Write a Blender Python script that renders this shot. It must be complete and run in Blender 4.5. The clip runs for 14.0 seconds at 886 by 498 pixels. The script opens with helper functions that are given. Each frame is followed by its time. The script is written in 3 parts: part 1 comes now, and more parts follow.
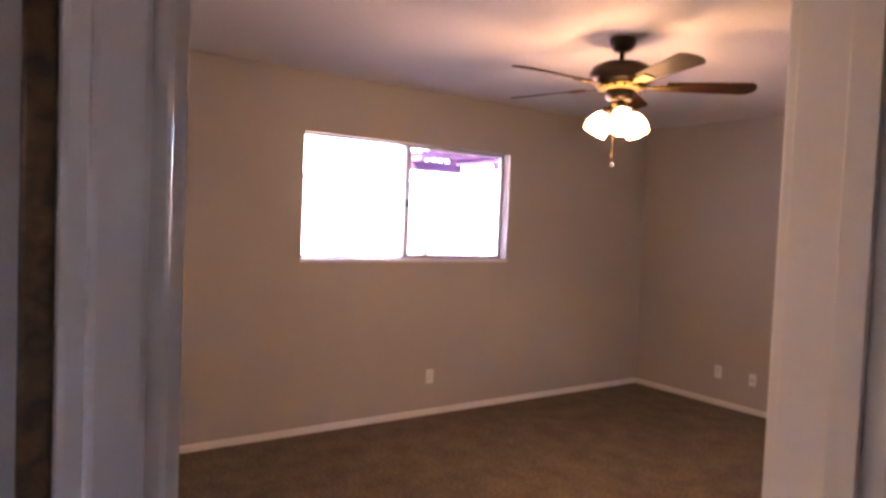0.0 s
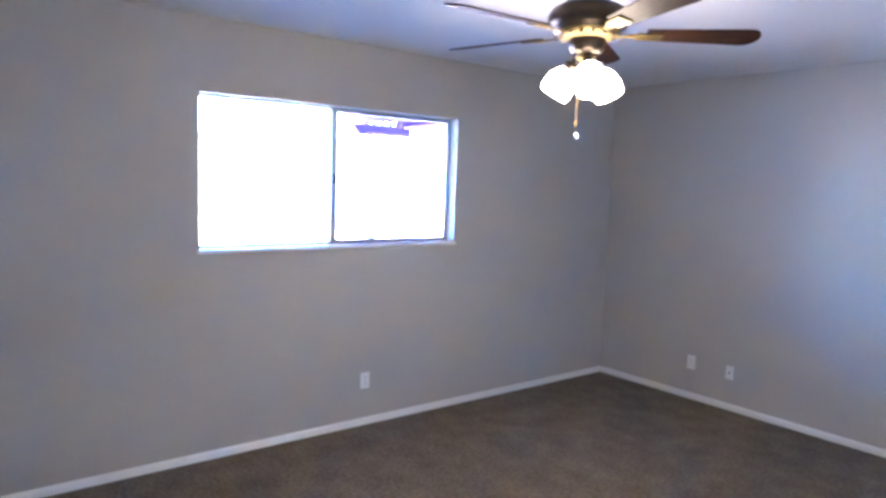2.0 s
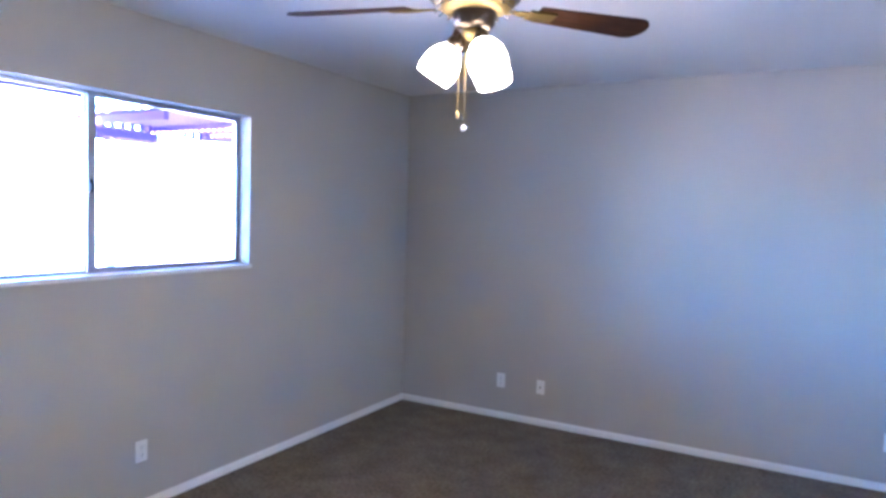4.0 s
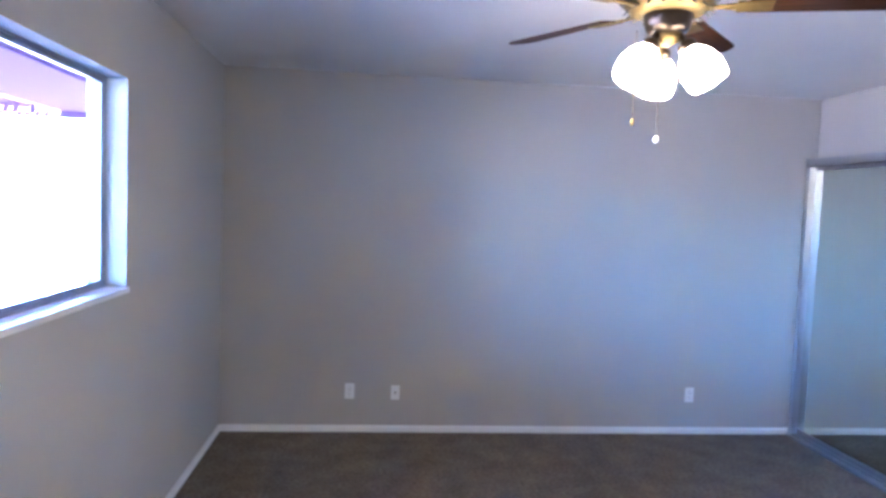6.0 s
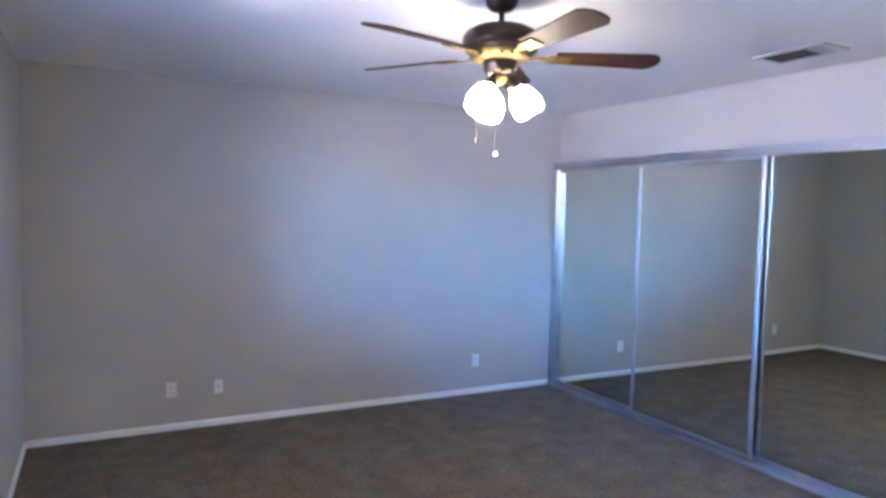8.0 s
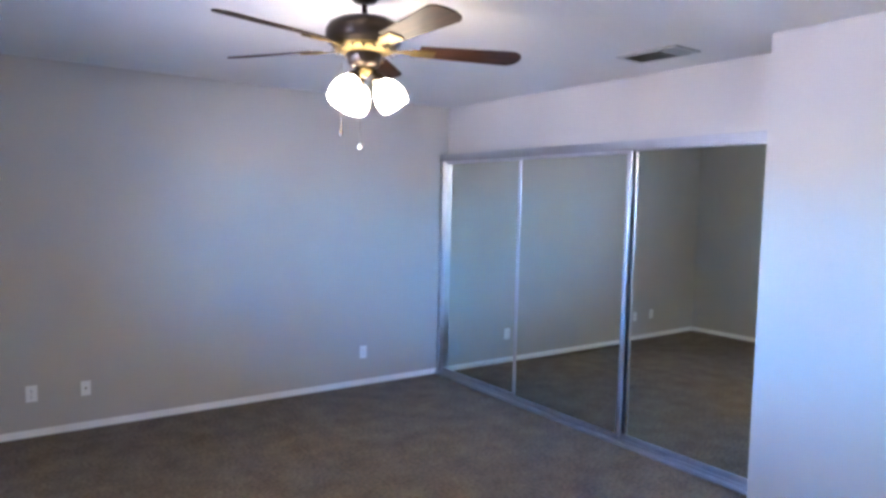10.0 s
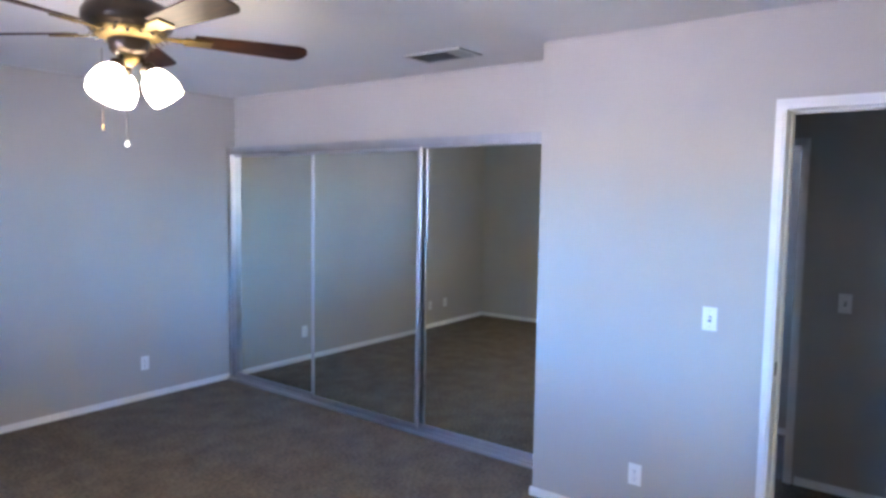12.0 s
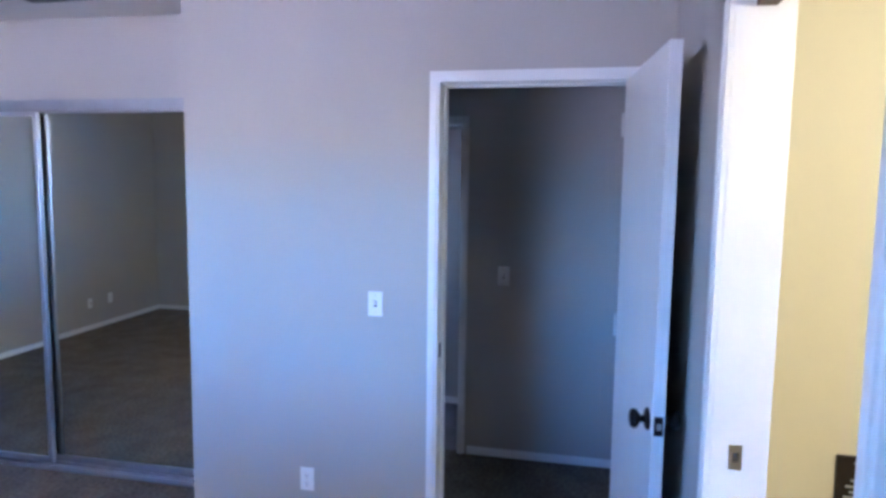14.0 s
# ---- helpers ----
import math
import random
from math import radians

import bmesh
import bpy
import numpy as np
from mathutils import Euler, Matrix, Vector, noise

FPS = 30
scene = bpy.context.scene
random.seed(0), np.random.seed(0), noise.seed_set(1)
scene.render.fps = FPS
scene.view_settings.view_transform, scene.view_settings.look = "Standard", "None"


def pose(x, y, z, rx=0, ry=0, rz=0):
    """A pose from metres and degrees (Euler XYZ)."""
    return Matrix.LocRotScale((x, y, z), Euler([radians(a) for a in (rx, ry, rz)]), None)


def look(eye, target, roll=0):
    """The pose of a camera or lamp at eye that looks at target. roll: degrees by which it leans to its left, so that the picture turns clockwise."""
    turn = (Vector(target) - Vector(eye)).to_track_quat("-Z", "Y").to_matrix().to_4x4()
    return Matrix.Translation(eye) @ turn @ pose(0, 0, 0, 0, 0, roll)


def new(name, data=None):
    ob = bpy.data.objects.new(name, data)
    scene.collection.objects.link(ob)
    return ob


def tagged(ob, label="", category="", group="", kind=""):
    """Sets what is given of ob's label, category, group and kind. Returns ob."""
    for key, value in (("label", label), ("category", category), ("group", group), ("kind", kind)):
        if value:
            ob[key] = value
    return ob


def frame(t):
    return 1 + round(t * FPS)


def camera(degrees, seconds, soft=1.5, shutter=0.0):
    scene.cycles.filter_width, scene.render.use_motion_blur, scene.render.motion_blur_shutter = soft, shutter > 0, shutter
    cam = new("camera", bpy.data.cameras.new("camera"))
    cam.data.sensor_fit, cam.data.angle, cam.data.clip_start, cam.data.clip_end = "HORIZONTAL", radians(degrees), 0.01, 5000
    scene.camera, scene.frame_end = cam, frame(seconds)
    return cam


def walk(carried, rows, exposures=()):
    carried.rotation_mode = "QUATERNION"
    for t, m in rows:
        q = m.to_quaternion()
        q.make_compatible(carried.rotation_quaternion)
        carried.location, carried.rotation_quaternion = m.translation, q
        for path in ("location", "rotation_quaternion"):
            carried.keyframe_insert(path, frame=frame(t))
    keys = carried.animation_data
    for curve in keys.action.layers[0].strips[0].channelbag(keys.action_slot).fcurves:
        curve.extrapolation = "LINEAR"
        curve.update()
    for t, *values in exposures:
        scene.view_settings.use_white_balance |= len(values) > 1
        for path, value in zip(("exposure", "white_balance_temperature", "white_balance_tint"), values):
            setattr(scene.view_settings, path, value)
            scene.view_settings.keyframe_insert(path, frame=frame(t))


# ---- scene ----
PATH = [
    (0, (4.203, -1.274, 1.480), (2.561, -0.135, 1.398), 2.36),
    (0.5, (4.025, -1.184, 1.512), (2.380, -0.058, 1.349), 2.26),
    (1, (3.867, -1.040, 1.566), (2.254, 0.129, 1.374), 2.06),
    (1.5, (3.750, -0.824, 1.615), (2.166, 0.379, 1.411), 1.82),
    (2, (3.672, -0.693, 1.602), (2.104, 0.533, 1.405), 1.92),
    (2.5, (3.570, -0.630, 1.573), (2.040, 0.646, 1.394), 1.99),
    (3, (3.463, -0.615, 1.567), (2.061, 0.802, 1.405), 2.35),
    (3.2, (3.421, -0.603, 1.532), (2.086, 0.879, 1.388), 2.25),
    (5.5, (1.342, -0.562, 1.563), (1.268, 1.432, 1.427), 1.99),
    (6, (1.025, -0.592, 1.580), (1.223, 1.394, 1.451), 2.25),
    (6.5, (0.784, -0.666, 1.587), (1.180, 1.291, 1.463), 2.05),
    (7, (0.580, -0.733, 1.605), (1.133, 1.185, 1.484), 1.93),
    (7.5, (0.404, -0.859, 1.577), (1.174, 0.983, 1.460), 1.53),
    (10, (0.553, -1.040, 1.593), (1.712, 0.584, 1.451), 1.30),
    (10.5, (0.552, -1.022, 1.599), (1.827, 0.513, 1.456), 1.20),
    (11, (0.577, -1.014, 1.613), (1.962, 0.421, 1.465), 1.08),
    (11.5, (0.590, -1.020, 1.626), (2.080, 0.304, 1.472), 0.91),
    (12, (0.605, -1.015, 1.638), (2.191, 0.192, 1.477), 0.87),
    (12.5, (0.616, -1.030, 1.634), (2.288, 0.056, 1.476), 0.96),
    (13, (0.736, -1.103, 1.665), (2.483, -0.149, 1.482), 0.68),
    (13.5, (0.841, -1.086, 1.651), (2.696, -0.362, 1.459), 0.74),
    (14, (1.046, -1.045, 1.635), (2.987, -0.619, 1.423), 0.73),
]
EXPOSURES = [
    (0, 6.42, 9400, 46),
    (0.3, 7.10, 10400, 46),
    (0.55, 7.28, 12000, 48),
    (0.8, 7.32, 11000, 45),
    (1.5, 7.30, 6450, 24),
    (2, 7.18, 4850, 12),
    (3, 7.20, 4650, 12),
    (5.5, 7.12, 4800, 13),
    (7.5, 7.18, 4850, 12),
    (9.9, 7.04, 5000, 10),
    (10.6, 7.09, 5100, 10),
    (11.9, 6.92, 5170, 10),
    (12.5, 6.58, 5180, 11),
    (13, 6.44, 5180, 13),
    (14, 6.54, 4720, 15),
]
SHADE = 0.6   # glowing glass of the fan's shades
BULB = 1.6   # bulbs inside them
BATH = 1.7    # lit globes in the bathroom

cam = camera(67.0, 14.0, soft=3.2)
walk(cam, [(t, look(eye, target, roll)) for t, eye, target, roll in PATH], EXPOSURES)

# ---- daylight ----
world = bpy.data.worlds.new("daylight")
scene.world = world
world.use_nodes = True
wn = world.node_tree.nodes
sky = wn.new("ShaderNodeTexSky")
sky.sky_type = "NISHITA"
sky.sun_disc = False
sky.sun_elevation = radians(47)
sky.sun_rotation = radians(163)
sky.altitude = 1200
sky.air_density = 0.85
sky.dust_density = 0.0
sky.ozone_density = 8.0
wn["Background"].inputs[1].default_value = 0.15
world.node_tree.links.new(sky.outputs[0], wn["Background"].inputs[0])

sun = new("sun", bpy.data.lights.new("sun", "SUN"))
sun.data.energy = 3.0
sun.data.angle = radians(0.5)
sun.data.color = (1.0, 0.95, 0.88)
sun.matrix_world = look((3.6, -12, 13.4), (0, 0, 0))

# ---- room plan (metres) ----
YN = 3.975        # far wall
XW = 0.0          # window wall
XC = 4.16         # wall above the closet
XD = 3.756        # wall with the hall door
YD = 0.74         # outer corner of that wall
YS = -1.34        # wall with the bathroom door
H = 2.44
T = 0.124         # wall thickness
WY0, WY1, WZ0, WZ1 = 0.49, 2.278, 1.19, 2.05     # window opening
DY0, DY1, DZ = -1.205, -0.432, 2.02              # hall doorway
BX0, BX1 = 1.79, 2.65                            # bathroom doorway
HX = 4.84         # far wall of the hall


# ---- materials ----
def mat(name, color, rough=0.6, metal=0.0, var=0.08, scale=3.0, bump=0.0, bscale=200.0, fine=0.05, fscale=90.0, **more):
    m = bpy.data.materials.new(name)
    m.use_nodes = True
    nt = m.node_tree
    n, l = nt.nodes, nt.links
    b = n["Principled BSDF"]
    b.inputs["Roughness"].default_value = rough
    b.inputs["Metallic"].default_value = metal
    for key, value in more.items():
        b.inputs[key].default_value = value
    tc = n.new("ShaderNodeTexCoord")
    big = n.new("ShaderNodeTexNoise")
    big.inputs["Scale"].default_value = scale
    big.inputs["Detail"].default_value = 5
    small = n.new("ShaderNodeTexNoise")
    small.inputs["Scale"].default_value = fscale
    small.inputs["Detail"].default_value = 3
    for q in (big, small):
        l.new(tc.outputs["Object"], q.inputs["Vector"])
    last = None
    for q, amount in ((big, var), (small, fine)):
        ramp = n.new("ShaderNodeMapRange")
        ramp.inputs["From Min"].default_value = 0.3
        ramp.inputs["From Max"].default_value = 0.7
        ramp.inputs["To Min"].default_value = 1 - amount
        ramp.inputs["To Max"].default_value = 1 + amount
        l.new(q.outputs[0], ramp.inputs[0])
        if last is None:
            last = ramp.outputs[0]
        else:
            mul = n.new("ShaderNodeMath")
            mul.operation = "MULTIPLY"
            l.new(last, mul.inputs[0])
            l.new(ramp.outputs[0], mul.inputs[1])
            last = mul.outputs[0]
    tint = n.new("ShaderNodeVectorMath")
    tint.operation = "SCALE"
    tint.inputs[0].default_value = color
    l.new(last, tint.inputs["Scale"])
    l.new(tint.outputs[0], b.inputs["Base Color"])
    if bump:
        grain = n.new("ShaderNodeTexNoise")
        grain.inputs["Scale"].default_value = bscale
        grain.inputs["Detail"].default_value = 4
        l.new(tc.outputs["Object"], grain.inputs["Vector"])
        bp = n.new("ShaderNodeBump")
        bp.inputs["Strength"].default_value = bump
        bp.inputs["Distance"].default_value = 0.004
        l.new(grain.outputs[0], bp.inputs["Height"])
        l.new(bp.outputs[0], b.inputs["Normal"])
    return m


def wood(name, dark, light, rough=0.35):
    m = mat(name, dark, rough)
    n, l = m.node_tree.nodes, m.node_tree.links
    tc = n.new("ShaderNodeTexCoord")
    mp = n.new("ShaderNodeMapping")
    mp.inputs["Scale"].default_value = (2.0, 28.0, 28.0)
    grain = n.new("ShaderNodeTexNoise")
    grain.inputs["Scale"].default_value = 3.0
    grain.inputs["Detail"].default_value = 7
    grain.inputs["Distortion"].default_value = 0.8
    ramp = n.new("ShaderNodeValToRGB")
    ramp.color_ramp.elements[0].color = (*dark, 1)
    ramp.color_ramp.elements[1].color = (*light, 1)
    ramp.color_ramp.elements[0].position = 0.35
    ramp.color_ramp.elements[1].position = 0.7
    l.new(tc.outputs["Object"], mp.inputs[0])
    l.new(mp.outputs[0], grain.inputs[0])
    l.new(grain.outputs[0], ramp.inputs[0])
    l.new(ramp.outputs[0], n["Principled BSDF"].inputs["Base Color"])
    return m


M_WALL = mat("greige_wall_paint", (0.47, 0.445, 0.405), 0.80, var=0.025, scale=1.6, bump=0.22, bscale=150, fine=0.012, **{"Specular IOR Level": 0.15})
M_CEIL = mat("ceiling_paint", (0.74, 0.72, 0.70), 0.9, var=0.03, scale=1.3, bump=0.5, bscale=95, fine=0.02, **{"Specular IOR Level": 0.15})
M_TRIM = mat("white_trim_paint", (0.80, 0.79, 0.77), 0.32, var=0.03, scale=5, bump=0.06, bscale=60, fine=0.01)
M_DOOR = mat("white_door_paint", (0.79, 0.79, 0.78), 0.28, var=0.025, scale=4, bump=0.08, bscale=45, fine=0.01)
M_YELLOW = mat("cream_bathroom_paint", (0.74, 0.68, 0.50), 0.5, var=0.015, scale=1.2, bump=0.03, bscale=120, fine=0.006)
M_CARPET = mat("brown_carpet", (0.140, 0.110, 0.077), 0.97, var=0.23, scale=5.5, bump=1.0, bscale=200, fine=0.38, fscale=48)
M_GREY_CARPET = mat("grey_carpet", (0.20, 0.20, 0.20), 0.97, var=0.15, scale=6, bump=1.0, bscale=330, fine=0.25, fscale=210)
M_ALU = mat("brushed_aluminium", (0.62, 0.62, 0.66), 0.36, 1.0, var=0.05, scale=9, fine=0.05, fscale=140)
M_TRACK = mat("dull_track_aluminium", (0.40, 0.40, 0.43), 0.45, 0.9, var=0.06, scale=9, fine=0.06, fscale=140)
M_WALU = mat("window_aluminium", (0.42, 0.42, 0.45), 0.42, 0.9, var=0.08, scale=9)
M_MIRROR = mat("mirror_glass", (0.74, 0.79, 0.75), 0.012, 1.0, var=0.015, scale=1.5, fine=0.0)
M_BRONZE = mat("dark_bronze", (0.055, 0.042, 0.032), 0.33, 0.85, var=0.2, scale=12)
M_BRASS = mat("antique_brass", (0.15, 0.11, 0.045), 0.55, 1.0, var=0.12, scale=14)
M_BLACK = mat("black_metal", (0.018, 0.017, 0.017), 0.32, 0.6, var=0.15, scale=15)
M_STEEL = mat("steel_plate", (0.55, 0.53, 0.48), 0.3, 1.0, var=0.08, scale=20)
M_PLASTIC = mat("white_plastic", (0.82, 0.82, 0.80), 0.35, var=0.01, fine=0.005)
M_SLOT = mat("dark_slot", (0.03, 0.03, 0.03), 0.6)
M_VENT = mat("register_metal", (0.46, 0.45, 0.43), 0.5, 0.1, var=0.06, scale=12)
M_DUCT = mat("dark_duct", (0.03, 0.03, 0.03), 0.8)
M_EDGE = wood("dark_brown_strip", (0.05, 0.025, 0.010), (0.16, 0.085, 0.03), 0.5)
M_BLADE = wood("walnut_blade", (0.016, 0.007, 0.004), (0.050, 0.019, 0.009), 0.6)
M_BLADE.node_tree.nodes["Principled BSDF"].inputs["Specular IOR Level"].default_value = 0.15
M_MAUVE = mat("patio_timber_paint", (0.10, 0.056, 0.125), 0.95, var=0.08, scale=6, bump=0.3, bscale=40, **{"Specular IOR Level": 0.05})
# Mauve of the posts lightened to imitate their washing out in glare.
M_POST = mat("mauve_paint_glare", (0.60, 0.50, 0.58), 0.6, var=0.06, scale=6, bump=0.3, bscale=40)
# Concrete colour holds the slab's shade: darkened so less light bounces indoors.
M_CONC = mat("shade_dark_concrete", (0.09, 0.08, 0.08), 0.85, var=0.10, scale=1.5, bump=0.3, bscale=60)
M_EARTH = mat("dry_lawn", (0.50, 0.37, 0.34), 0.95, var=0.2, scale=0.7, bump=0.6, bscale=30)
M_STUCCO = mat("pale_stucco", (0.42, 0.40, 0.37), 0.85, var=0.05, scale=1.2, bump=0.5, bscale=80)

M_GLASS = bpy.data.materials.new("window_glass")
M_GLASS.use_nodes = True
gn, gl = M_GLASS.node_tree.nodes, M_GLASS.node_tree.links
gn.remove(gn["Principled BSDF"])
g_t, g_g, g_m = gn.new("ShaderNodeBsdfTransparent"), gn.new("ShaderNodeBsdfGlossy"), gn.new("ShaderNodeMixShader")
g_t.inputs[0].default_value = (0.95, 0.97, 0.97, 1)
g_g.inputs["Roughness"].default_value = 0.02
g_m.inputs[0].default_value = 0.04
gl.new(g_t.outputs[0], g_m.inputs[1])
gl.new(g_g.outputs[0], g_m.inputs[2])
gl.new(g_m.outputs[0], gn["Material Output"].inputs[0])

M_SHADE = mat("lit_frosted_glass", (0.9, 0.87, 0.8), 0.4, var=0.02)
M_SHADE.node_tree.nodes["Principled BSDF"].inputs["Emission Color"].default_value = (1.0, 0.73, 0.43, 1)
M_SHADE.node_tree.nodes["Principled BSDF"].inputs["Emission Strength"].default_value = SHADE
M_LAMP = mat("lit_bulb", (0.9, 0.87, 0.8), 0.4, var=0.02)
M_LAMP.node_tree.nodes["Principled BSDF"].inputs["Emission Color"].default_value = (1.0, 0.73, 0.43, 1)
M_LAMP.node_tree.nodes["Principled BSDF"].inputs["Emission Strength"].default_value = BULB
M_CRYSTAL = mat("clear_crystal", (0.9, 0.9, 0.88), 0.2, var=0.0, fine=0.0, **{"Transmission Weight": 0.8})


# ---- building helpers ----
def box(bm, x0, x1, y0, y1, z0, z1, bevel=0.0):
    made = bmesh.ops.create_cube(bm, size=1)["verts"]
    bmesh.ops.transform(bm, verts=made, matrix=Matrix.LocRotScale(((x0 + x1) / 2, (y0 + y1) / 2, (z0 + z1) / 2), None, (abs(x1 - x0), abs(y1 - y0), abs(z1 - z0))))
    if bevel:
        edges = list({e for v in made for e in v.link_edges})
        bmesh.ops.bevel(bm, geom=edges, offset=bevel, segments=2, profile=0.6, affect="EDGES")
    return bm


def boxes(*rows, bevel=0.0):
    bm = bmesh.new()
    for row in rows:
        box(bm, *row, bevel=bevel)
    return bm


def lathe(profile, steps=32, close=False):
    """A turned form from (radius, height) pairs, about z."""
    bm = bmesh.new()
    rings = []
    for r, z in profile:
        rings.append([bm.verts.new((r * math.cos(2 * math.pi * i / steps), r * math.sin(2 * math.pi * i / steps), z)) for i in range(steps)])
    for a, b in zip(rings, rings[1:]):
        for i in range(steps):
            bm.faces.new((a[i], a[(i + 1) % steps], b[(i + 1) % steps], b[i]))
    if close:
        bm.faces.new(rings[0][::-1])
        bm.faces.new(rings[-1])
    bmesh.ops.recalc_face_normals(bm, faces=bm.faces)
    for f in bm.faces:
        f.smooth = True
    return bm


def moved(bm, m):
    bmesh.ops.transform(bm, verts=bm.verts, matrix=m)
    return bm


def part(name, bm, material, parent=None, label="", at=None):
    mesh = bpy.data.meshes.new(name)
    bm.to_mesh(mesh)
    bm.free()
    mesh.materials.append(material)
    ob = new(name, mesh)
    if parent is not None:
        ob.parent = parent
    if at is not None:
        ob.matrix_basis = at
    if label:
        tagged(ob, label)
    return ob


def structure(name, bm, material, label, category):
    return tagged(part(name, bm, material), label, category, kind="structure")


def thing(name, m, label, category, group="", kind=""):
    ob = new(name)
    ob.empty_display_size = 0.1
    ob.matrix_basis = m
    return tagged(ob, label, category, group, kind)


def prism(outline, depth):
    """A flat outline in x and y, raised by depth."""
    bm = bmesh.new()
    low = [bm.verts.new((x, y, 0)) for x, y in outline]
    high = [bm.verts.new((x, y, depth)) for x, y in outline]
    bm.faces.new(low[::-1])
    bm.faces.new(high)
    for i in range(len(low)):
        j = (i + 1) % len(low)
        bm.faces.new((low[i], low[j], high[j], high[i]))
    return bm


# ---- floor, ceiling, walls ----
structure("floor", boxes((-0.2, 4.86, -1.4, 4.1, -0.12, 0.0)), M_CARPET, "brown cut-pile carpet with faint footprints and patches", "floor")
structure("floor_hall", boxes((3.9, 4.86, -3.2, -1.401, -0.12, 0.0)), M_CARPET, "brown carpet in the dim hallway", "floor")
structure("floor_bathroom", boxes((0.9, 3.4, -3.4, -1.401, -0.12, -0.004)), M_GREY_CARPET, "plain floor of the lit bathroom", "floor")
structure("floor_far_room", boxes((4.861, 5.8, -1.3, 2.2, -0.12, 0.0)), M_GREY_CARPET, "grey carpet of the room across the hall", "floor")
structure("ceiling", boxes((-0.2, 4.96, -3.3, 4.1, H, H + 0.12)), M_CEIL, "white lightly textured ceiling", "ceiling")
structure("ceiling_far_room", boxes((4.961, 5.8, -1.3, 2.2, H, H + 0.12)), M_CEIL, "white ceiling of the room across the hall", "ceiling")

structure("wall_west", boxes((-0.15, 0, -1.5, WY0, 0, H), (-0.15, 0, WY1, YN + 0.12, 0, H), (-0.15, 0, WY0, WY1, 0, WZ0), (-0.15, 0, WY0, WY1, WZ1, H)), M_WALL, "greige painted wall with a wide sliding window", "wall")
structure("wall_north", boxes((0, 4.95, YN, YN + 0.12, 0, H)), M_WALL, "greige painted wall with three outlet plates", "wall")
structure("wall_closet", boxes((XC, XC + 0.1, YD, YN, 2.012, H), (XC, XC + 0.1, YD, 0.80, 0, 2.012)), M_WALL, "greige wall above the mirrored closet doors", "wall")
structure("wall_closet_back", boxes((4.83, 4.95, 0.62, YN, 0, H)), M_WALL, "plain wall closing the closet", "wall")
structure("wall_east", boxes((XD, XD + T, DY1, YD, 0, H), (XD, XD + T, YS - 0.1, DY0, 0, H), (XD, XD + T, DY0, DY1, DZ, H), (XD + T, 4.83, 0.62, YD, 0, H)), M_WALL, "greige wall with the open hall doorway", "wall")
structure("wall_south", boxes((-0.15, BX0, YS - 0.12, YS, 0, H), (BX1, XD, YS - 0.12, YS, 0, H), (BX0, BX1, YS - 0.12, YS, 2.03, H)), M_WALL, "greige wall with the doorway to a lit bathroom", "wall")
# The small hole is made up, out of view, to daylight the door jamb.
structure("wall_hall", boxes((HX, HX + 0.12, -3.2, -2.16, 0, H), (HX, HX + 0.12, -2.03, -0.315, 0, H), (HX, HX + 0.12, -2.16, -2.03, 0, 1.4), (HX, HX + 0.12, -2.16, -2.03, 1.75, H), (HX, HX + 0.12, 0.45, 0.62, 0, H), (HX, HX + 0.12, -0.315, 0.45, 1.94, H)), M_WALL, "greige hallway wall in shadow, with an added light slot", "wall")
structure("wall_hall_end", boxes((XD, HX + 0.12, -3.3, -3.2, 0, H)), M_WALL, "plain end wall of the hallway", "wall")
structure("wall_hall_side", boxes((XD, XD + T, -3.2, YS - 0.12, 0, H)), M_WALL, "plain side wall of the hallway", "wall")
# End wall is left open, as an added daylight source for this room.
structure("wall_far_room", boxes((5.70, 5.8, -1.2, 2.2, 0, H), (4.96, 5.70, -1.3, -1.2, 0, H), (4.96, 5.70, 2.1, 2.2, 0, 0.9), (4.96, 5.70, 2.1, 2.2, 1.9, H), (4.96, 5.15, 2.1, 2.2, 0.9, 1.9), (5.55, 5.70, 2.1, 2.2, 0.9, 1.9)), M_WALL, "greige walls of the room across the hall, added light opening", "wall")
structure("wall_bathroom", boxes((3.08, 3.2, -3.3, YS - 0.12, 0, H), (0.95, 3.08, -3.3, -3.2, 0, H), (0.95, 1.05, -3.2, YS - 0.12, 0, H)), M_YELLOW, "cream bathroom wall under warm light", "wall")


def baseboard(p, q, height=0.046, depth=0.013, label="white painted baseboard along the carpet"):
    """A moulded board from p to q; its face lies to the left of that way."""
    p, q = Vector((*p, 0)), Vector((*q, 0))
    along = q - p
    bm = bmesh.new()
    profile = [(0, 0), (depth, 0), (depth, height - 0.018), (depth * 0.55, height - 0.004), (0.002, height), (0, height)]
    turn = Matrix.Translation(p) @ Matrix.Rotation(math.atan2(along.y, along.x), 4, "Z")
    ends = [[bm.verts.new(turn @ Vector((x, a, b))) for a, b in profile] for x in (0, along.length)]
    n = len(profile)
    for i in range(n):
        bm.faces.new((ends[0][i], ends[0][(i + 1) % n], ends[1][(i + 1) % n], ends[1][i]))
    bm.faces.new(ends[0][::-1])
    bm.faces.new(ends[1])
    bmesh.ops.recalc_face_normals(bm, faces=bm.faces)
    return structure("baseboard", bm, M_TRIM, label, "baseboard")


baseboard((0, YN), (0, YS))
baseboard((4.085, YN), (0.014, YN))
baseboard((XD, -0.385), (XD, YD + 0.013))
baseboard((0.014, YS), (BX0 - 0.06, YS))
baseboard((BX1 + 0.06, YS), (XD - 0.003, YS))
baseboard((HX, -3.19), (HX, -0.373), label="white baseboard along the dim hallway")
